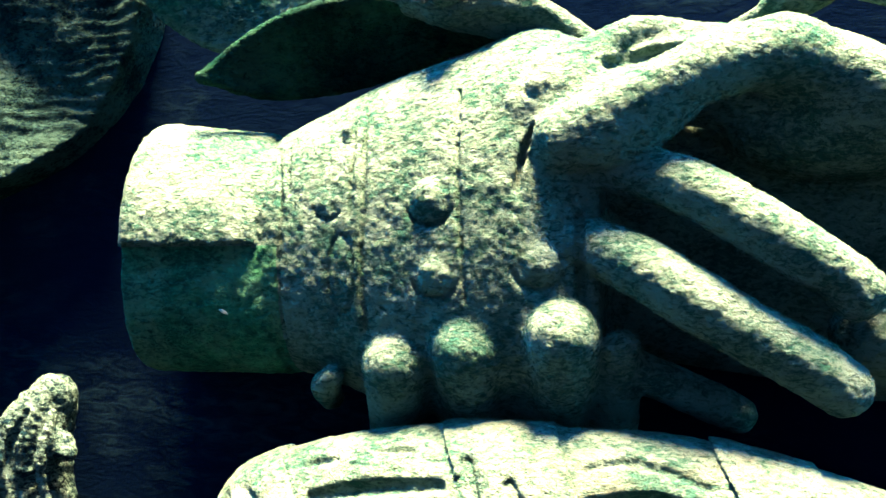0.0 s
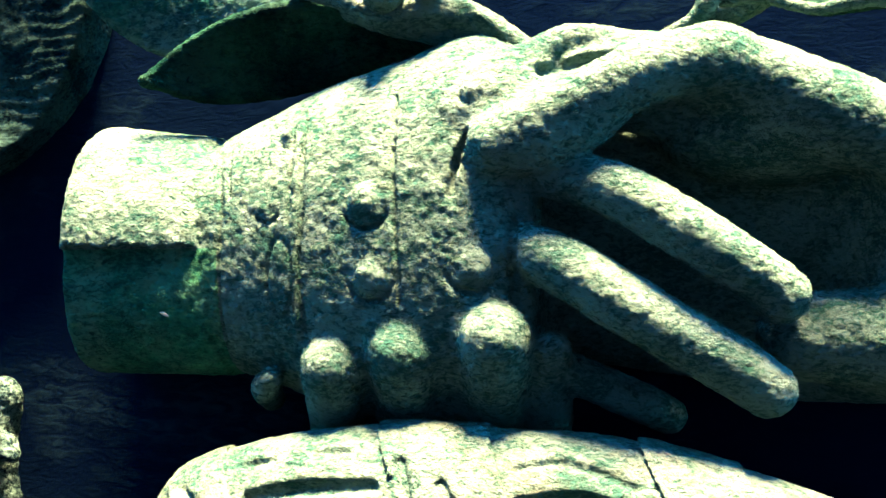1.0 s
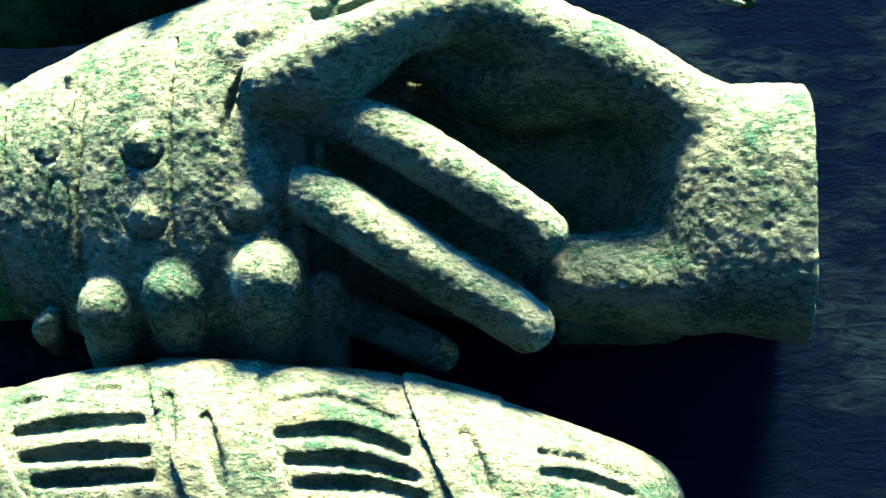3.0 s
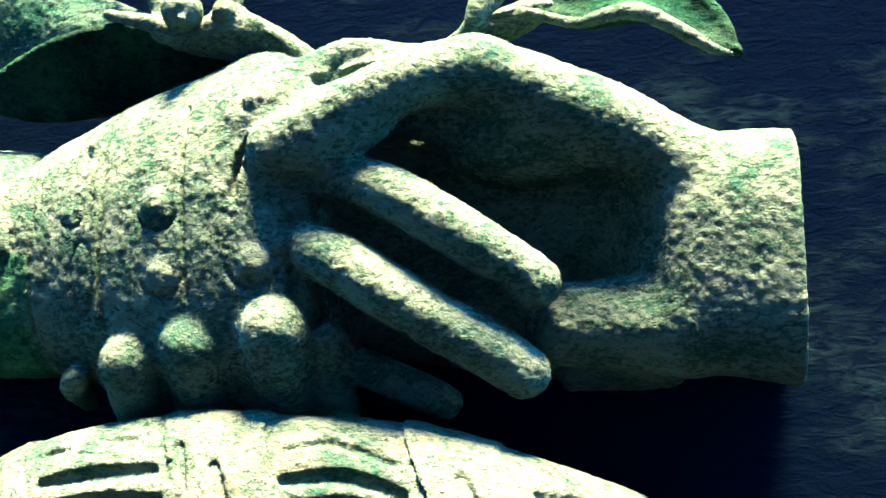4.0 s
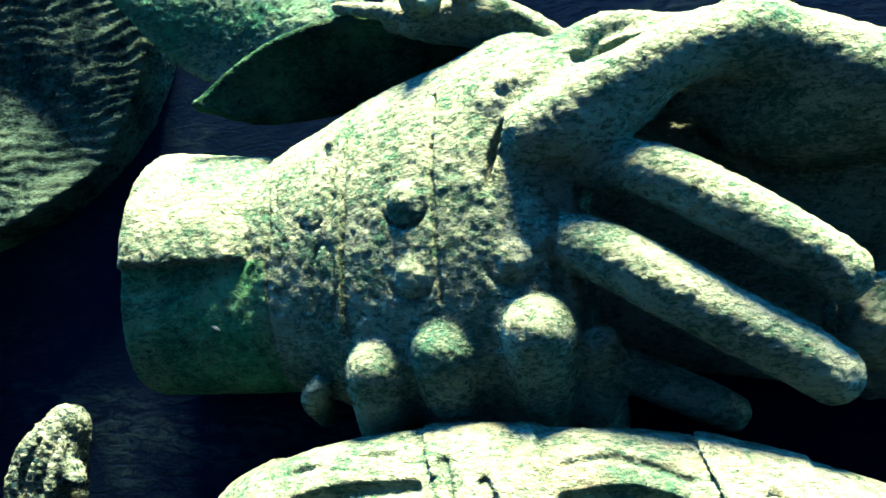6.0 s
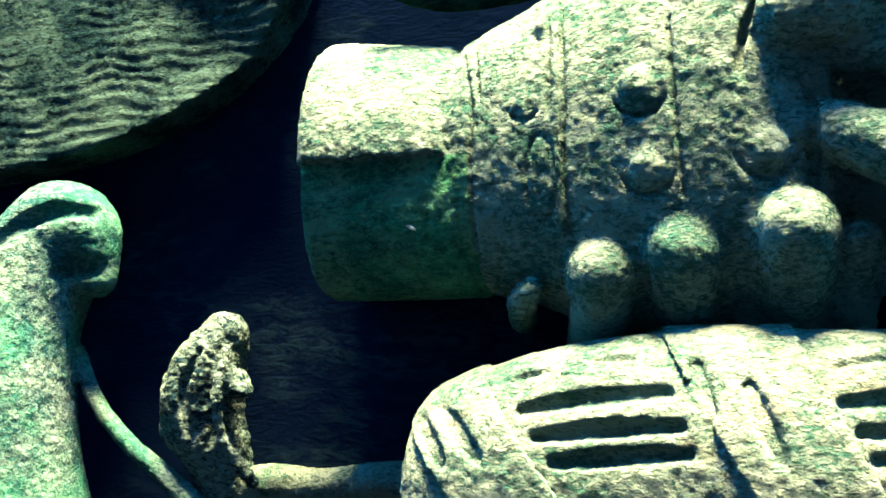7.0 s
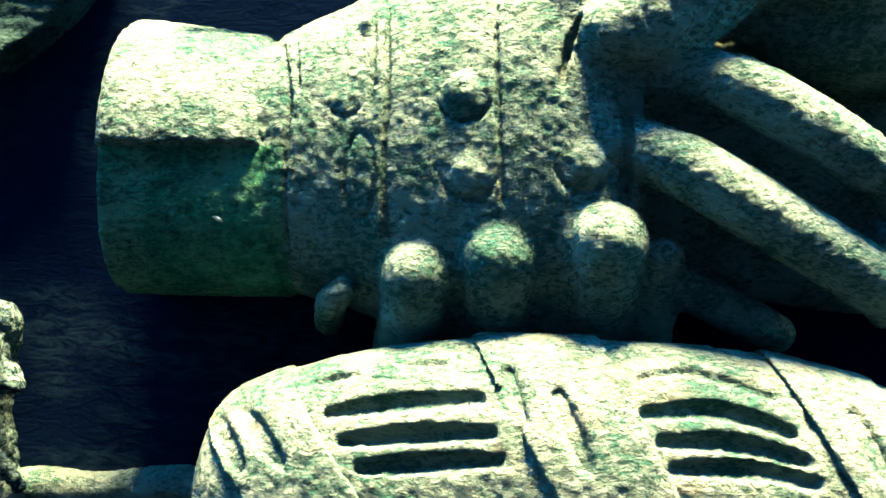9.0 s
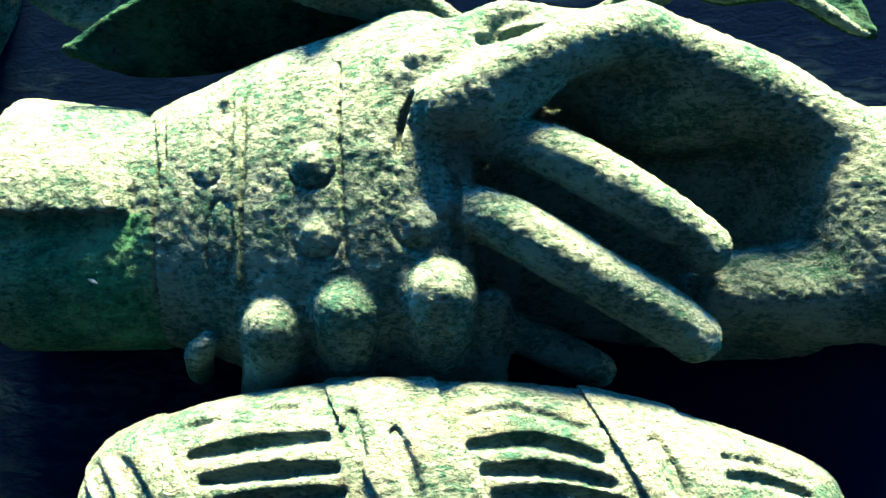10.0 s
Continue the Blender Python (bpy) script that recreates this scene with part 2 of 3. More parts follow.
slab("wall_panel", (-0.9, 0.036, -0.8), (0.9, 0.076, 0.8), WOOD, "blackened oak panel with horizontal grain")
slab("ground", (-3000, -3000, -1.4), (3000, 3000, -1.3), GROUND, "unseen ground in front of the panel, near black to stop bounce")

# added out of view: hides the sky near the horizon to deepen the undersides
slab("sky_block_wall", (-8, -1.9, -1.3), (8, -1.7, 3.4), BLOCKER, "added unseen wall that blocks the low sky light")

# ---- the clasp: cuff, gauntlet, thumb, fingers and wrist in one cast ----
s = Solid((-140, -64, -112), (246, 40, 86), 0.85)
# gauntlet
s.loft([(-68.2, 32.2, -60.0, -21, 34), (-57.5, 36.8, -62.5, -24, 35), (-46.9, 40.8, -65.0, -26, 36), (-21.9, 50.6, -73.3, -31, 36), (7.2, 57.6, -77.0, -36, 36), (35.1, 67.0, -78.4, -37, 36), (57.3, 62.3, -76.7, -26, 30)], k=3, power=2.25)
# hollow under the knuckles
s.tube([(-66, -26, -80, 15), (-20, -32, -82, 20), (40, -34, -83, 20), (72, -30, -82, 17)], k=8, cut=True)
# cuff, with its turned flap above
LEFT = -126.2
s.loft([(LEFT + 0.6, 34.6, -62.0, -21.5, 34), (-98.7, 33.2, -62.4, -21.5, 34), (-64.2, 28.5, -62.3, -20.5, 33)], k=1.0, ends=2.5, power=2.6)
flap = Solid(s.lo, (0, 40, 86), s.h)
flap.loft([(LEFT - 0.6, 35.9, -59.7, -24, 36), (-124.0, 39.1, -62.0, -26, 36), (-93.4, 35.4, -62.7, -25, 36), (-67.9, 32.3, -63.4, -24, 36)], ends=9)
fx, fz = (flap.lo[n] + flap.h * np.arange(flap.n[n]) for n in (0, 2))
lip = -13.0 + 0.5 * np.sin(fx * 0.31) + 0.45 * np.sin(fx * 0.83 + 1) + 0.3 * np.sin(fx * 1.9)
flap.v = np.maximum(flap.v, (lip[:, None] - fz)[:, None, :].astype(np.float32))
s.v[: flap.n[0]] = np.minimum(s.v[: flap.n[0]], flap.v[:, :, : s.n[2]])
# the other arm: wrist, back and palm
s.loft([(146, 36, -60, 20, 12), (160, 37, -63, 8, 18), (174, 34.5, -65.5, -7, 24), (181, 31.5, -65.2, -14, 27), (187.8, 28.0, -64.7, -20, 30), (203.0, 24.2, -64.0, -24, 32), (217.8, 23.8, -66.3, -26, 33), (229.0, 23.2, -68.6, -26, 33)], k=7, ends=1.5, power=3.0)
s.loft([(39.2, 62.8, -50.1, 2, 24), (97.9, 62.1, -60.0, 15, 16), (140.1, 53.3, -65.0, 17, 14), (185.8, 28.3, -65.7, 2, 20)], k=7)
# thumb and knuckle arch
s.tube([(45.4, -32, 20.9, 9.8), (63, -32, 28.2, 11.2), (81.7, -30, 37.2, 11.5), (100.6, -26, 45.1, 11.4), (118.8, -20, 47.8, 11.4)], k=4)
s.tube([(117.9, -18, 47.5, 12.2), (133.2, -15, 42.5, 13), (152.8, -12, 33.4, 14), (170.4, -10, 24.8, 14), (187.6, -8, 13.5, 13)], k=7)
s.ball((139, 6, 25.3), (40, 24, 17), k=9)
s.tube([(66, -15, 35, 8), (84, -14, 43, 8), (104, -12, 46, 9), (120, -8, 46, 9)], k=4)
s.tube([(46, -31, 18.6, 9.6), (58, -31, 19.6, 10.6), (70, -30, 23.8, 10), (80, -28, 30, 9)], k=4)
# web between thumb and back
s.tube([(41.5, -8, 42.7, 9.7), (68.9, -4, 49.1, 11.2), (93.8, -2, 51.9, 11.5), (117.9, 0, 50.4, 12.1)], k=5)
s.tube([(73.4, 2, 41.7, 10.5), (106.9, 2, 38.7, 13.4)], k=5)
# ridge behind the slot
s.tube([(40.8, -24, 44.7, 8.1), (57.3, -22, 51.7, 6.4), (71, -18, 58.3, 5.6), (93.4, -18, 54.7, 5.1), (111, -18, 52.7, 6.2)], k=3)
s.tube([(33, -24, 33, 9.5), (46, -26, 37, 9.8), (58, -24, 41, 9)], k=6)
s.tube([(74, -20, 46, 8), (90, -19, 50, 7)], k=4)
# the lens-shaped slot
s.tube([(61.5, -34, 45.4, 3.2), (68.5, -35, 46.8, 4.6), (78, -33, 49.2, 3.8), (88.5, -30, 51.6, 1.2)], k=1.0, cut=True, deep=2.4)
# heel of the palm
s.tube([(147.1, 0, -44.9, 15.5), (167.1, 0, -45.5, 16.5), (190.5, -2, -46.3, 16.5)], k=6)
s.tube([(147.5, -8, -34.3, 3.6), (160.5, -11, -37.9, 3.9), (170.6, -9, -45.6, 2.7)], k=4)
s.tube([(160.2, -6, -33.6, 4), (177.8, -8, -33.5, 3.9), (193.8, -10, -35.2, 2.3)], k=4)
# crossing fingers
s.tube([(62.4, -22, 11.4, 9), (85.9, -29, 3.2, 9.6), (104.8, -31, -7.9, 9.7), (122.4, -29, -19.4, 9.4), (131.6, -26, -25.2, 9), (138.3, -23, -31, 9.7)], k=2.5)
s.tube([(52.7, -26, -14.6, 9.2), (69.8, -30, -22.6, 10.2), (88.8, -31, -34.2, 10.3), (106.3, -29, -44.9, 9.9), (123.1, -25, -54.6, 10), (134.1, -21, -62.2, 9.3)], k=2.5)
s.tube([(58.7, -16, -53.2, 6.6), (76.9, -10, -61.4, 7), (96.8, -4, -70.5, 6.9), (102.1, -2, -73.1, 6.2)], k=4)
# finger ends curling up from below
for a, b, c in (((-14.8, -22, -57, 12.2), (-16.8, -14, -66.8, 11), (-22.8, 8, -79.5, 11)), ((11.6, -25, -51.8, 13.2), (10.8, -16, -63.5, 11.6), (4.9, 8, -77.7, 11)), ((45.2, -30, -46.4, 13.2), (43.8, -19, -60.8, 11.8), (38.8, 6, -76.1, 11)), ((63.8, -22, -50.2, 6.5), (61.9, -14, -61, 7.8), (59.4, 0, -76.6, 8.8))):
    s.tube([a, b, c], k=3)
s.tube([(-40.5, -17, -61.5, 4.4), (-45, -12, -65.5, 5.2), (-50, 8, -71, 5)], k=1.5)
for p in ((-0.9, -24, -46.3, 3.2), (27.5, -27, -50.5, 3.5)):
    s.ball(p, (p[3],) * 3, k=3)
# rivets: x, z, radius, height
for x, z, r, tall in ((37, 38, 3.2, 1.6), (-33, 27, 3.4, 2.6), (0.5, 0.5, 6.8, 3.2), (2.5, -25, 6.4, 2.6), (38, -21.5, 6.8, 2.9), (-39, 1, 4.6, 1.0)):
    y = s.front(x, z)
    s.ball((x, y + 0.5, z), (r, tall + 0.5, r), k=1.0)
    ring = [(x + 1.35 * r * math.cos(a), 0, z + 1.35 * r * math.sin(a)) for a in np.linspace(3.4, 6.0, 7)]
    s.groove(ring, 0.14 * r)
# seams and straps round the gauntlet
for r, *row in ((1.2, (-64.4, -8, 23.7), (-58.5, -22, 0.4), (-59.5, -22, -21.3), (-59.3, -20, -46.9)), (1.2, (-26.8, -16, 33.6), (-25.2, -28, 5.3), (-25.7, -30, -20), (-24.8, -28, -44.5)), (0.9, (-31.6, -18, 30.8), (-30, -26, 16.8), (-30.3, -28, -4.8)), (1.0, (9.3, -24, 39), (10.2, -34, 11.4), (11.6, -36, -13.2), (13, -36, -34.9)), (1.5, (36.8, -34, 24), (33.4, -38, 16.4), (30.3, -38, 2.8)), (2.4, (51.3, -36, -6.4), (51.1, -36, -17.9), (51.3, -36, -33.1)), (0.9, (-59.8, -10, 25.2), (-55.6, -20, 4.9))):
    s.groove(row, r)
# raised edges beside the seams, a worn loop on the strap
for r, *row in ((1.3, (-28.6, 33.5), (-27.8, 5), (-28, -20), (-27.4, -44)), (0.9, (-61.6, 24), (-57, 2), (-57.6, -22), (-57.4, -44)), (0.8, (7.4, 40), (8.2, 12), (9.4, -12))):
    c = curve(row, 6)
    s.tube([(x, s.front(x, z) + 0.35 * r, z, r) for x, z in c], k=1.0, n=1)
loop = [(-33.5 + 5.2 * math.cos(a), -25 + 14 * math.sin(a)) for a in np.linspace(0, 2 * math.pi, 19)]
s.groove([(x, 0, z) for x, z in loop], 0.6)
s.tube([(x, s.front(x, z) + 0.6, z, 0.9) for x, z in [(-33.5 + 3.2 * math.cos(a), -25 + 11.6 * math.sin(a)) for a in np.linspace(0, 2 * math.pi, 19)]], k=1.0, n=1)
# crease at the thumb's root
s.groove([(36, 0, 22), (32.5, 0, 12), (31.5, 0, 2)], 1.4)
cast = s
clasp = solid_part("clasp_sculpture", s, (BRONZE, BRONZE_GREEN), back=BACK + 1)
tagged(clasp, "weathered green bronze relief of a riveted gauntlet clasping another arm", "sculpture")
# the cuff's lower band is bare verdigris
fc = np.empty(len(clasp.data.polygons) * 3)
clasp.data.polygons.foreach_get("center", fc)
fc = fc.reshape(-1, 3) * 1000
band = (fc[:, 0] < -60.5) & (fc[:, 2] < -14.2)
clasp.data.polygons.foreach_set("material_index", band.astype(np.int32))

# marks on the cuff
SCRATCH, nt, bsdf = material("white_scratch")
nt.links.new(ramp(nt, grain(nt, 800, 4), (0.3, (0.10, 0.12, 0.09)), (0.6, (0.28, 0.30, 0.24))), bsdf.inputs["Base Color"])
bsdf.inputs["Roughness"].default_value = 0.9
# the white scratch, added as a thin raised sliver
s = Solid((-92, -32, -48), (-74, 0, -30), 0.4)
s.tube([(x, cast.front(x, z) + 0.1, z, r) for x, z, r in ((-85.2, -37.4, 0.35), (-83, -38.2, 0.75), (-80.4, -39.9, 0.4))], k=0.3)
chip = solid_part("cuff_scratch", s, SCRATCH, rough=((0.9, 0.15),))
tagged(chip, "small white scratch on the green cuff, made as a raised sliver", "lime chip")
s = Solid((-106, -32, -52), (-90, 0, -30), 0.4)
s.tube([(x, cast.front(x, z) + 0.1, z, 0.38) for x, z in ((-97.6, -38.2), (-96.2, -38.6), (-95.4, -40.4), (-96, -42.4), (-97.8, -42.8))], k=0.3, n=3)
mark = solid_part("hook_mark", s, BRONZE_PALE, rough=((0.9, 0.1),))
tagged(mark, "small raised hook-shaped casting mark on the cuff", "casting mark")

# ---- bundle below ----
ROWS = [(-89.3, -114.2, -150, -20, 18), (-81.6, -101.4, -160, -32, 23), (-68.6, -92.4, -165, -39, 24), (-34.5, -81.8, -170, -49, 27), (5.4, -76.4, -170, -52, 29), (43.6, -76.6, -170, -54, 29), (81.4, -78.2, -170, -52, 29), (118.5, -85.9, -170, -49, 27), (151.0, -96.3, -168, -39, 24), (179.3, -108.7, -164, -26, 20), (190.9, -124.6, -156, -9, 14)]
BOUNDS = ((-125, -72, -180), (240, 40, -60))
s = Solid(*BOUNDS, 0.85)
s.loft([(x, top - 6, low, front + 12, 40) for x, top, low, front, deep in ROWS], k=1, ends=8)
s.loft(ROWS, k=4, ends=8)
for r, *row in ((2.7, (-38.7, -36, -100.6), (-17, -38, -96.6), (7.2, -39, -94.6)), (2.8, (-32.8, -38, -108.4), (-12.9, -39, -105.7), (11.2, -40, -104.4)), (2.7, (-27.5, -38, -115.8), (-9.1, -39, -113.8), (13.6, -40, -112.1)), (1.1, (-44.5, -30, -91.7), (-31.4, -32, -88.7)), (0.9, (-15.4, -30, -86.1), (-3.7, -32, -84.9)), (1.2, (54.4, -34, -88.2), (66.2, -34, -85.7), (80.5, -34, -88.5), (91.9, -36, -92.6)), (2.8, (55.4, -40, -97.8), (76.6, -40, -96.6), (96.7, -40, -102.4)), (2.7, (59.8, -40, -105.8), (80, -40, -105.6), (100, -40, -110)), (2.6, (63.3, -40, -113), (85.2, -40, -112.8), (102.5, -40, -116.1)), (2.2, (140.1, -34, -109.2), (154.5, -32, -111.4), (169.4, -28, -117)), (1.4, (139.1, -32, -102.8), (151.8, -30, -105.5), (165, -26, -110.6))):
    s.groove(row, r, k=1.8)
bundle = thing("wrapped_bundle", "pale bronze bundle of rods bound with diagonal straps", "ornament")
solid_part("rod_body", s, BRONZE_PALE, bundle, back=BACK + 1, seed=7)
GROWN = [(x, top + 1.5, low - 1, front - 2.0, deep + 2.0) for x, top, low, front, deep in ROWS]
for n, (a, c, d, e, folds) in enumerate((
    ((-95.4, -30, -90.7), (-76.5, -36, -112.9), (-53.3, -34, -90.3), (-36.1, -39, -112.3), (((-68, -30, -100.7), (-52.8, -34, -114.7)), ((-76.3, -28, -104.6), (-66.4, -30, -117.1)))),
    ((7.2, -34, -81.9), (25.1, -42, -113.1), (44.8, -34, -80), (60.7, -42, -112.8), (((30.6, -38, -93.3), (38.7, -42, -113)), ((15.7, -38, -87.2), (21, -42, -113.2)))),
    ((95.8, -34, -86.1), (108.7, -40, -109.2), (127.1, -34, -90.4), (140, -38, -112.6), (((115.6, -36, -97.4), (123.2, -40, -114.2)),)))):
    s = Solid(*BOUNDS, 1.0)
    s.loft(GROWN, k=1, ends=8)
    gx, gz = (s.lo[m] + s.h * np.arange(s.n[m]) for m in (0, 2))
    sides = [p[0] + (q[0] - p[0]) * (gz - p[2]) / (q[2] - p[2]) for p, q in ((a, c), (d, e))]
    band = np.maximum(sides[0][None] - gx[:, None], gx[:, None] - sides[1][None]) * 0.85
    s.v = np.maximum(s.v, band[:, None]).astype(np.float32)
    for row in folds:
        s.groove(row, 2.6, k=3, sink=0.1)
    solid_part("strap", s, BRONZE_PALE, bundle, "smooth diagonal strap", back=BACK + 0.5, seed=20 + n)


# ---- leaves and twigs above ----
def blade(upper, lower, r=2.2, step=0.9, lines=13, rim=1.25, belly=-2.0):
    """A thick leaf between two edges that share their ends: rows of x, y, z."""
    u, w = curve([(*p[:3], r) for p in upper], 6), curve([(*p[:3], r) for p in lower], 6)
    n = 24
    u, w = (np.stack([np.interp(np.linspace(0, 1, n), np.linspace(0, 1, len(q)), q[:, j]) for j in range(4)], 1) for q in (u, w))
    every = np.vstack([u, w])[:, :3]
    s = Solid(every.min(0) - 8, every.max(0) + 8, step)
    taper = (0.45 + 0.55 * np.sin(np.linspace(0.12, math.pi - 0.12, n)))
    for m, f in enumerate(np.linspace(0, 1, lines)):
        c = u * (1 - f) + w * f
        c[:, 1] -= belly * math.sin(math.pi * f) * taper
        c[:, 3] = r * taper * (rim if m in (0, lines - 1) else 1)
        s.tube(c, k=2.2, n=1)
    return s


branch = thing("laurel_branch", "bronze laurel branch with thick green leaves and a berry", "ornament")
s = blade([(-99.3, -8, 53.9), (-83.1, -5, 67.6), (-62.9, -4, 76.9), (-39.9, -3, 81.1), (-18.1, -2, 79.4), (1.9, 0, 72.3), (23.2, 1, 64.2)], [(-99.3, -8, 53.9), (-84.1, 2, 49.0), (-64.6, 9, 49.1), (-42.6, 16, 53.4), (-20.6, 18, 59.7), (1.1, 15, 65.0), (21.7, 5, 65.2)])
solid_part("leaf", s, BRONZE_SHADED, branch, "green leaf with the shade of its underside in the colour", seed=31)
s = blade([(-151.1, 4, 113.2), (-131.3, 6, 118.0), (-105.8, 8, 119.0), (-78.0, 10, 113.3), (-49.0, 8, 98.2), (-21.5, 1, 84.8)], [(-151.1, 4, 113.2), (-135.1, 8, 95.1), (-117.4, 13, 79.1), (-94.3, 14, 70.8), (-63.1, 9, 76.0), (-21.7, 1, 83.8)], r=2.6, lines=18, belly=3.0)
solid_part("leaf", s, BRONZE_MIXED, branch, "broad pale and green leaf", seed=34)
s = Solid((-60, -50, 45), (80, 40, 125), 0.9)
s.tube([(51.8, -8, 57.7, 5.4), (36, -10, 67.6, 6.4), (19.7, -12, 73.7, 7.3), (2, -12, 72.7, 5.6), (-14.9, -12, 78.8, 3.5), (-38.3, -6, 86.6, 2.3)], k=2)
s.tube([(48, -3, 59.5, 6), (34, -5, 65.5, 8), (18, -6, 70.5, 8), (2, -6, 74, 7.5), (-14, -4, 79, 6)], k=3)
s.tube([(12.2, -8, 76.7, 5.7), (16.2, -6, 88.3, 4.8), (9, 0, 103.5, 4.9)], k=3)
s.tube([(-10.8, -8, 80, 3.6), (-18, -6, 93.6, 3.6), (-26.2, 0, 111.7, 3.7)], k=3)
s.tube([(22.3, -14, 82, 1.7), (33.8, -16, 71.8, 1.9), (47.7, -12, 61.8, 1.7)], k=1.5)
s.ball((18.9, -18, 78.9), (5, 5, 5), k=2)
solid_part("stem", s, BRONZE_PALE, branch, "pale knotted stem", seed=37, back=BACK + 1)
s = Solid((-30, -45, 60), (30, 10, 110), 0.8)
s.ball((1.8, -20, 79.8), (8.2, 8.2, 8.2))
s.ball((4.7, -26, 74.5), (1.6, 2.4, 1.6), k=1.2)
solid_part("berry", s, BRONZE, branch, "round berry", seed=40)
s = Solid((-45, -40, 60), (10, 40, 130), 0.9)
s.tube([(-39.1, 2, 112.2, 2.3), (-33.9, -4, 101.6, 3.7), (-31.7, -6, 96.2, 1.8)], k=2)
solid_part("bud", s, BRONZE_PALE, branch, "pale bud", seed=41)

twig = thing("laurel_twig", "bronze twig with a long curling leaf", "ornament")
s = Solid((85, -40, 30), (160, 40, 125), 0.9)
s.tube([(101.5, -6, 61, 2.1), (112.4, -8, 65.9, 3), (117.6, -8, 74.2, 4.7), (119.2, -4, 84.3, 5.6), (119.8, 0, 97.1, 5.7)], k=2)
s.tube([(115.6, -4, 71.3, 2.6), (125.7, -4, 81.3, 2.6), (131.8, 0, 93.3, 3)], k=2)
s.tube([(114.6, 6, 69.1, 3.5), (126.2, 10, 74.4, 6.6), (136.1, 12, 79.1, 5.7), (142.2, 8, 79.7, 2.6)], k=3)
solid_part("stem", s, BRONZE, twig, "pale forked stem", seed=43, back=BACK + 1)
s = blade([(136.4, 10, 80.6), (153, 11, 89.4), (174.6, 12, 92.8), (195.1, 12, 83.7), (207.5, 10, 69.4), (212, 6, 55.8)], [(136.7, 8, 79.9), (152.9, 6, 71.1), (165.7, 5, 71.2), (180.3, 4, 71.9), (193.1, 3, 62.8), (203.7, 4, 56.9), (212, 6, 55.8)], r=1.9, rim=1.7, belly=-3.0)
# blade takes the shade-darkened bronze, its rolled edge the plain one
solid_part("leaf", s, BRONZE_SHADED, twig, "green leaf with a curled edge and its shade in the colour", seed=46)
s = Solid((110, -20, 40), (222, 20, 90), 0.8)
s.tube([(122, 0, 73.5, 1.8), (136, 0, 74.3, 2.4), (153.5, -1, 68.6, 2.2), (165, -2, 70.4, 3.0), (176.8, -2, 71, 3.4), (191, -1, 63.5, 3.0), (203.5, 1, 55.6, 2.0), (210.5, 4, 54, 1.0)], k=1.5, deep=0.8)
solid_part("curled_edge", s, BRONZE, twig, "rolled lower edge in unshaded bronze", seed=47)

# ---- rounded boss, scrolls and ledge ----
c = (-295.3, 36, 106, 25.8)
s = Solid((c[0] - 160, 5, c[2] - 110), (c[0] + 160, 40, c[2] + 110), 1.1)
_, x, y, z = s.part(s.lo, s.lo + s.h * s.n)
r = (np.abs((x - c[0]) / 158) ** 2.6 + np.abs((z - c[2] - 0.1 * (x - c[0])) / 106) ** 2.6) ** (1 / 2.6)
gx, gz = (v.ravel() for v in np.broadcast_arrays(x[:, 0], z[0]))
warp, fade = (lattice(np.stack([gx / a, 0 * gx, gz / b], 1), 77 + a).reshape(x.shape[0], 1, z.shape[2]) for a, b in ((17, 11), (30, 24)))
s.blend((slice(None),) * 3, np.maximum(24 - 11 * (1 - np.exp(-np.sqrt((z - 62 + 0.75 * (x + 195)) ** 2 + 30) / 35)) - 2 * r**8 + (0.22 + 0.28 * fade) * np.sin(1.15 * z + 2.2 * np.sin(0.06 * x) + 3.0 * warp + 0.8 * np.sin(0.21 * x + 0.1 * z)) - y, (r - 1) * 60) * 0.8, 0.5, False)
boss = solid_part("round_dish", s, BRONZE_LINED, back=BACK + 1, seed=50, rough=((9.0, 0.6), (2.2, 0.25)))
tagged(boss, "large dark bronze dish with wavy grooves", "ornament")

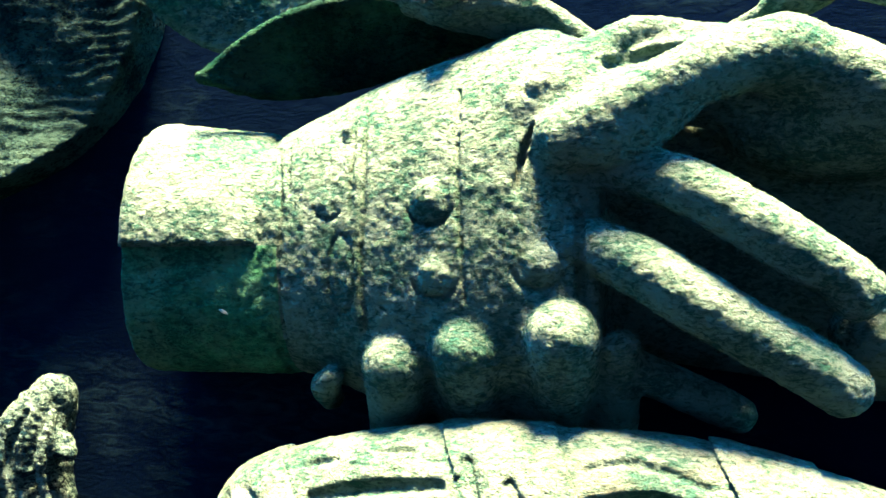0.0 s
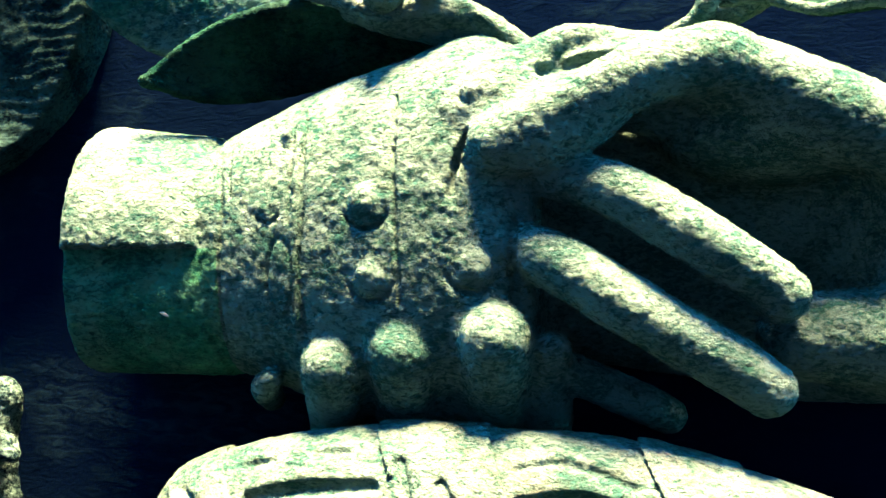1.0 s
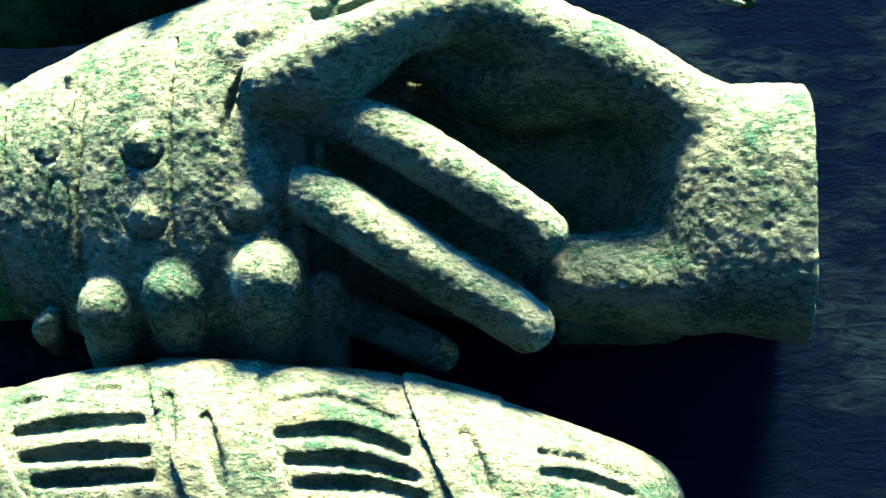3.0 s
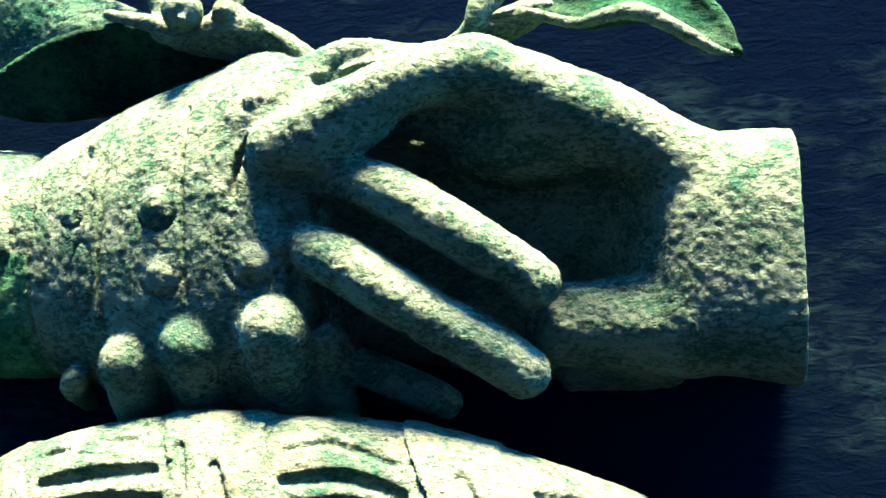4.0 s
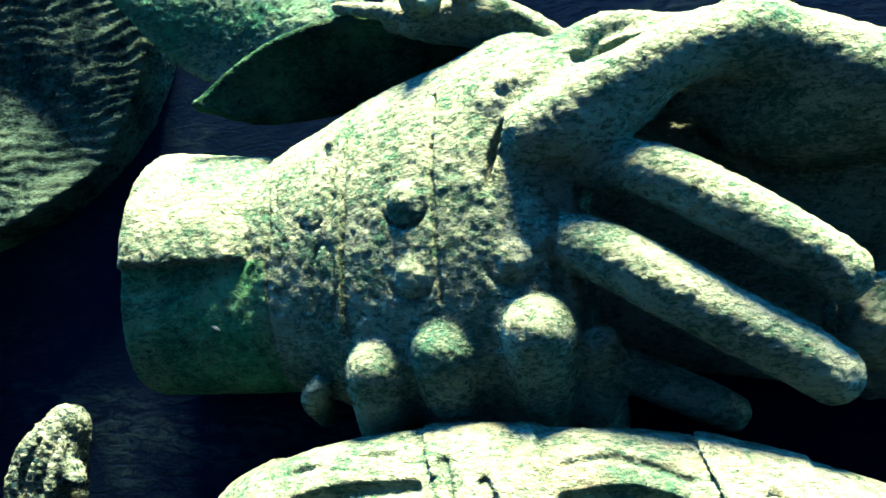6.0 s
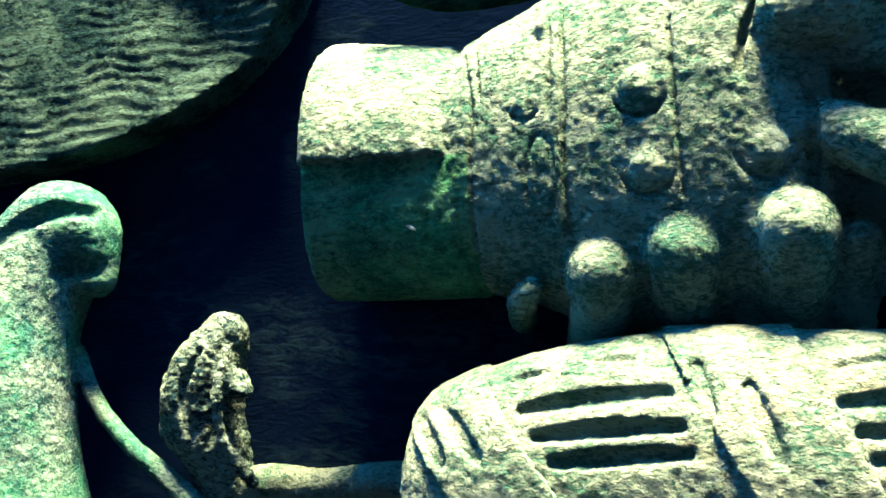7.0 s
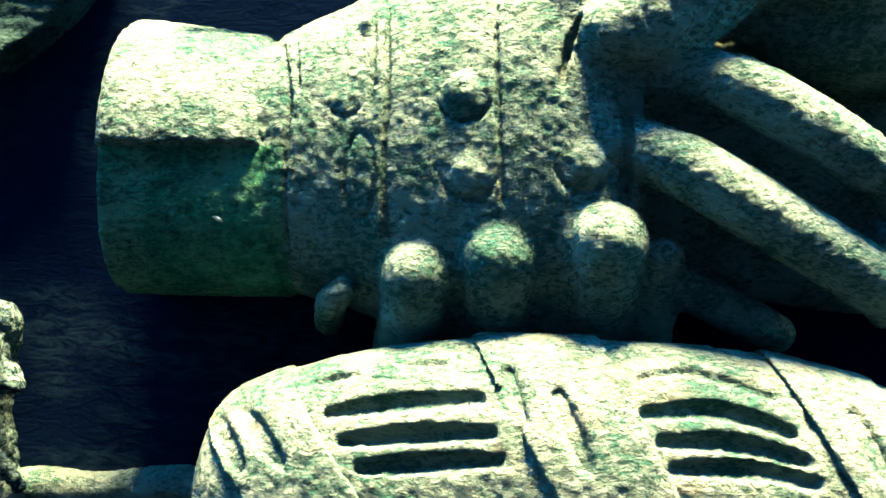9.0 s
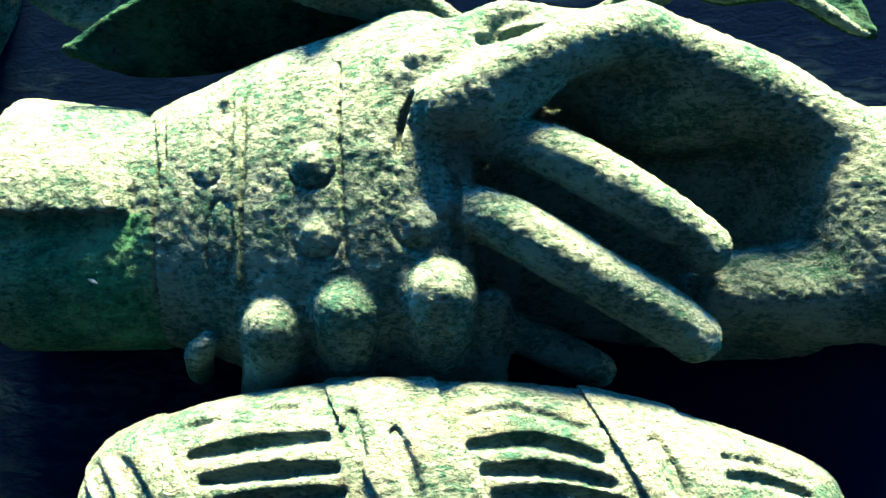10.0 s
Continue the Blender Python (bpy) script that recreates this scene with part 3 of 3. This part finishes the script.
s = Solid((-275, -60, -175), (-150, 40, 15), 0.9)
s.tube([(-265.1, -4, -160, 33.5), (-269.5, -6, -129, 31.4), (-271.5, -6, -97.9, 30.4), (-269.4, -1, -68.8, 27), (-262.3, 5, -43.5, 25), (-254.7, 9, -29.4, 22.9)], k=2)
s.tube([(-243, 5, -28.5, 18), (-235, 4, -33.1, 12.4), (-232.6, 4, -48.8, 9)], k=5)
s.tube([(-245.2, 10, -80.5, 3.2), (-234.5, 8, -100.8, 3.4), (-217.7, 8, -118.4, 3.6), (-198.7, 10, -133.5, 4.4), (-180.2, 12, -150.5, 4.8)], k=3)
s.tube([(-243, -8, -48.6, 2.2), (-235, -8, -46.6, 4.6), (-226, -8, -45.4, 5.2), (-214, -8, -45.6, 4.6)], k=1.5, cut=True, deep=1.6)
s.groove([(-272, -20, -42), (-262, -20, -31), (-250, -20, -24.6), (-239.7, -20, -22), (-229, -16, -23)], 4.2, k=3)
scroll = solid_part("acanthus_scroll", s, BRONZE_MIXED, back=BACK + 1, seed=53)
tagged(scroll, "large curling bronze acanthus leaf, pale on top", "ornament")

s = Solid((-205, -30, -160), (-130, 40, -45), 0.8)
s.tube([(-178.1, 16, -74.4, 9.9), (-186.2, 16, -89.7, 15.3), (-189.6, 18, -105.5, 16.7), (-184.3, 20, -121.3, 14), (-178.7, 24, -139.6, 10)], k=2)
s.tube([(-169.2, 6, -93.2, 6.5), (-162.8, 4, -95.6, 3.9)], k=3)
s.tube([(-205.1, 14, -91.9, 3.2), (-206.7, 14, -107.7, 4.1), (-199.8, 14, -116.5, 3.6)], k=3)
s.tube([(-168.5, 2, -80.1, 1.7), (-171.2, -2, -96.9, 2.1), (-170.7, 2, -114.3, 2.1), (-162.6, 10, -132.3, 2.6)], k=3)
s.groove([(-181.9, 5, -80.2), (-189, 5, -97.7), (-185.8, 6, -115.1)], 2.2, k=2)
curl = solid_part("small_scroll", s, BRONZE_PITTED, back=BACK + 1, seed=57, rough=((4.0, 0.9), (1.7, 0.5)))
tagged(curl, "small pitted bronze scroll with a notched edge", "ornament")

s = Solid((-190, -20, -175), (-60, 40, -95), 1.0)
s.tube([(-189.1, 20, -145.9, 9), (-166.5, 24, -134.7, 7.6), (-138.6, 26, -135.1, 6.7), (-105.1, 22, -132.2, 7.7), (-74.1, 20, -139, 8.4)], k=2)
ledge = solid_part("ledge", s, BRONZE_PALE, back=BACK + 1, seed=60)
tagged(ledge, "low rusty bronze ledge between scroll and bundle", "ornament")
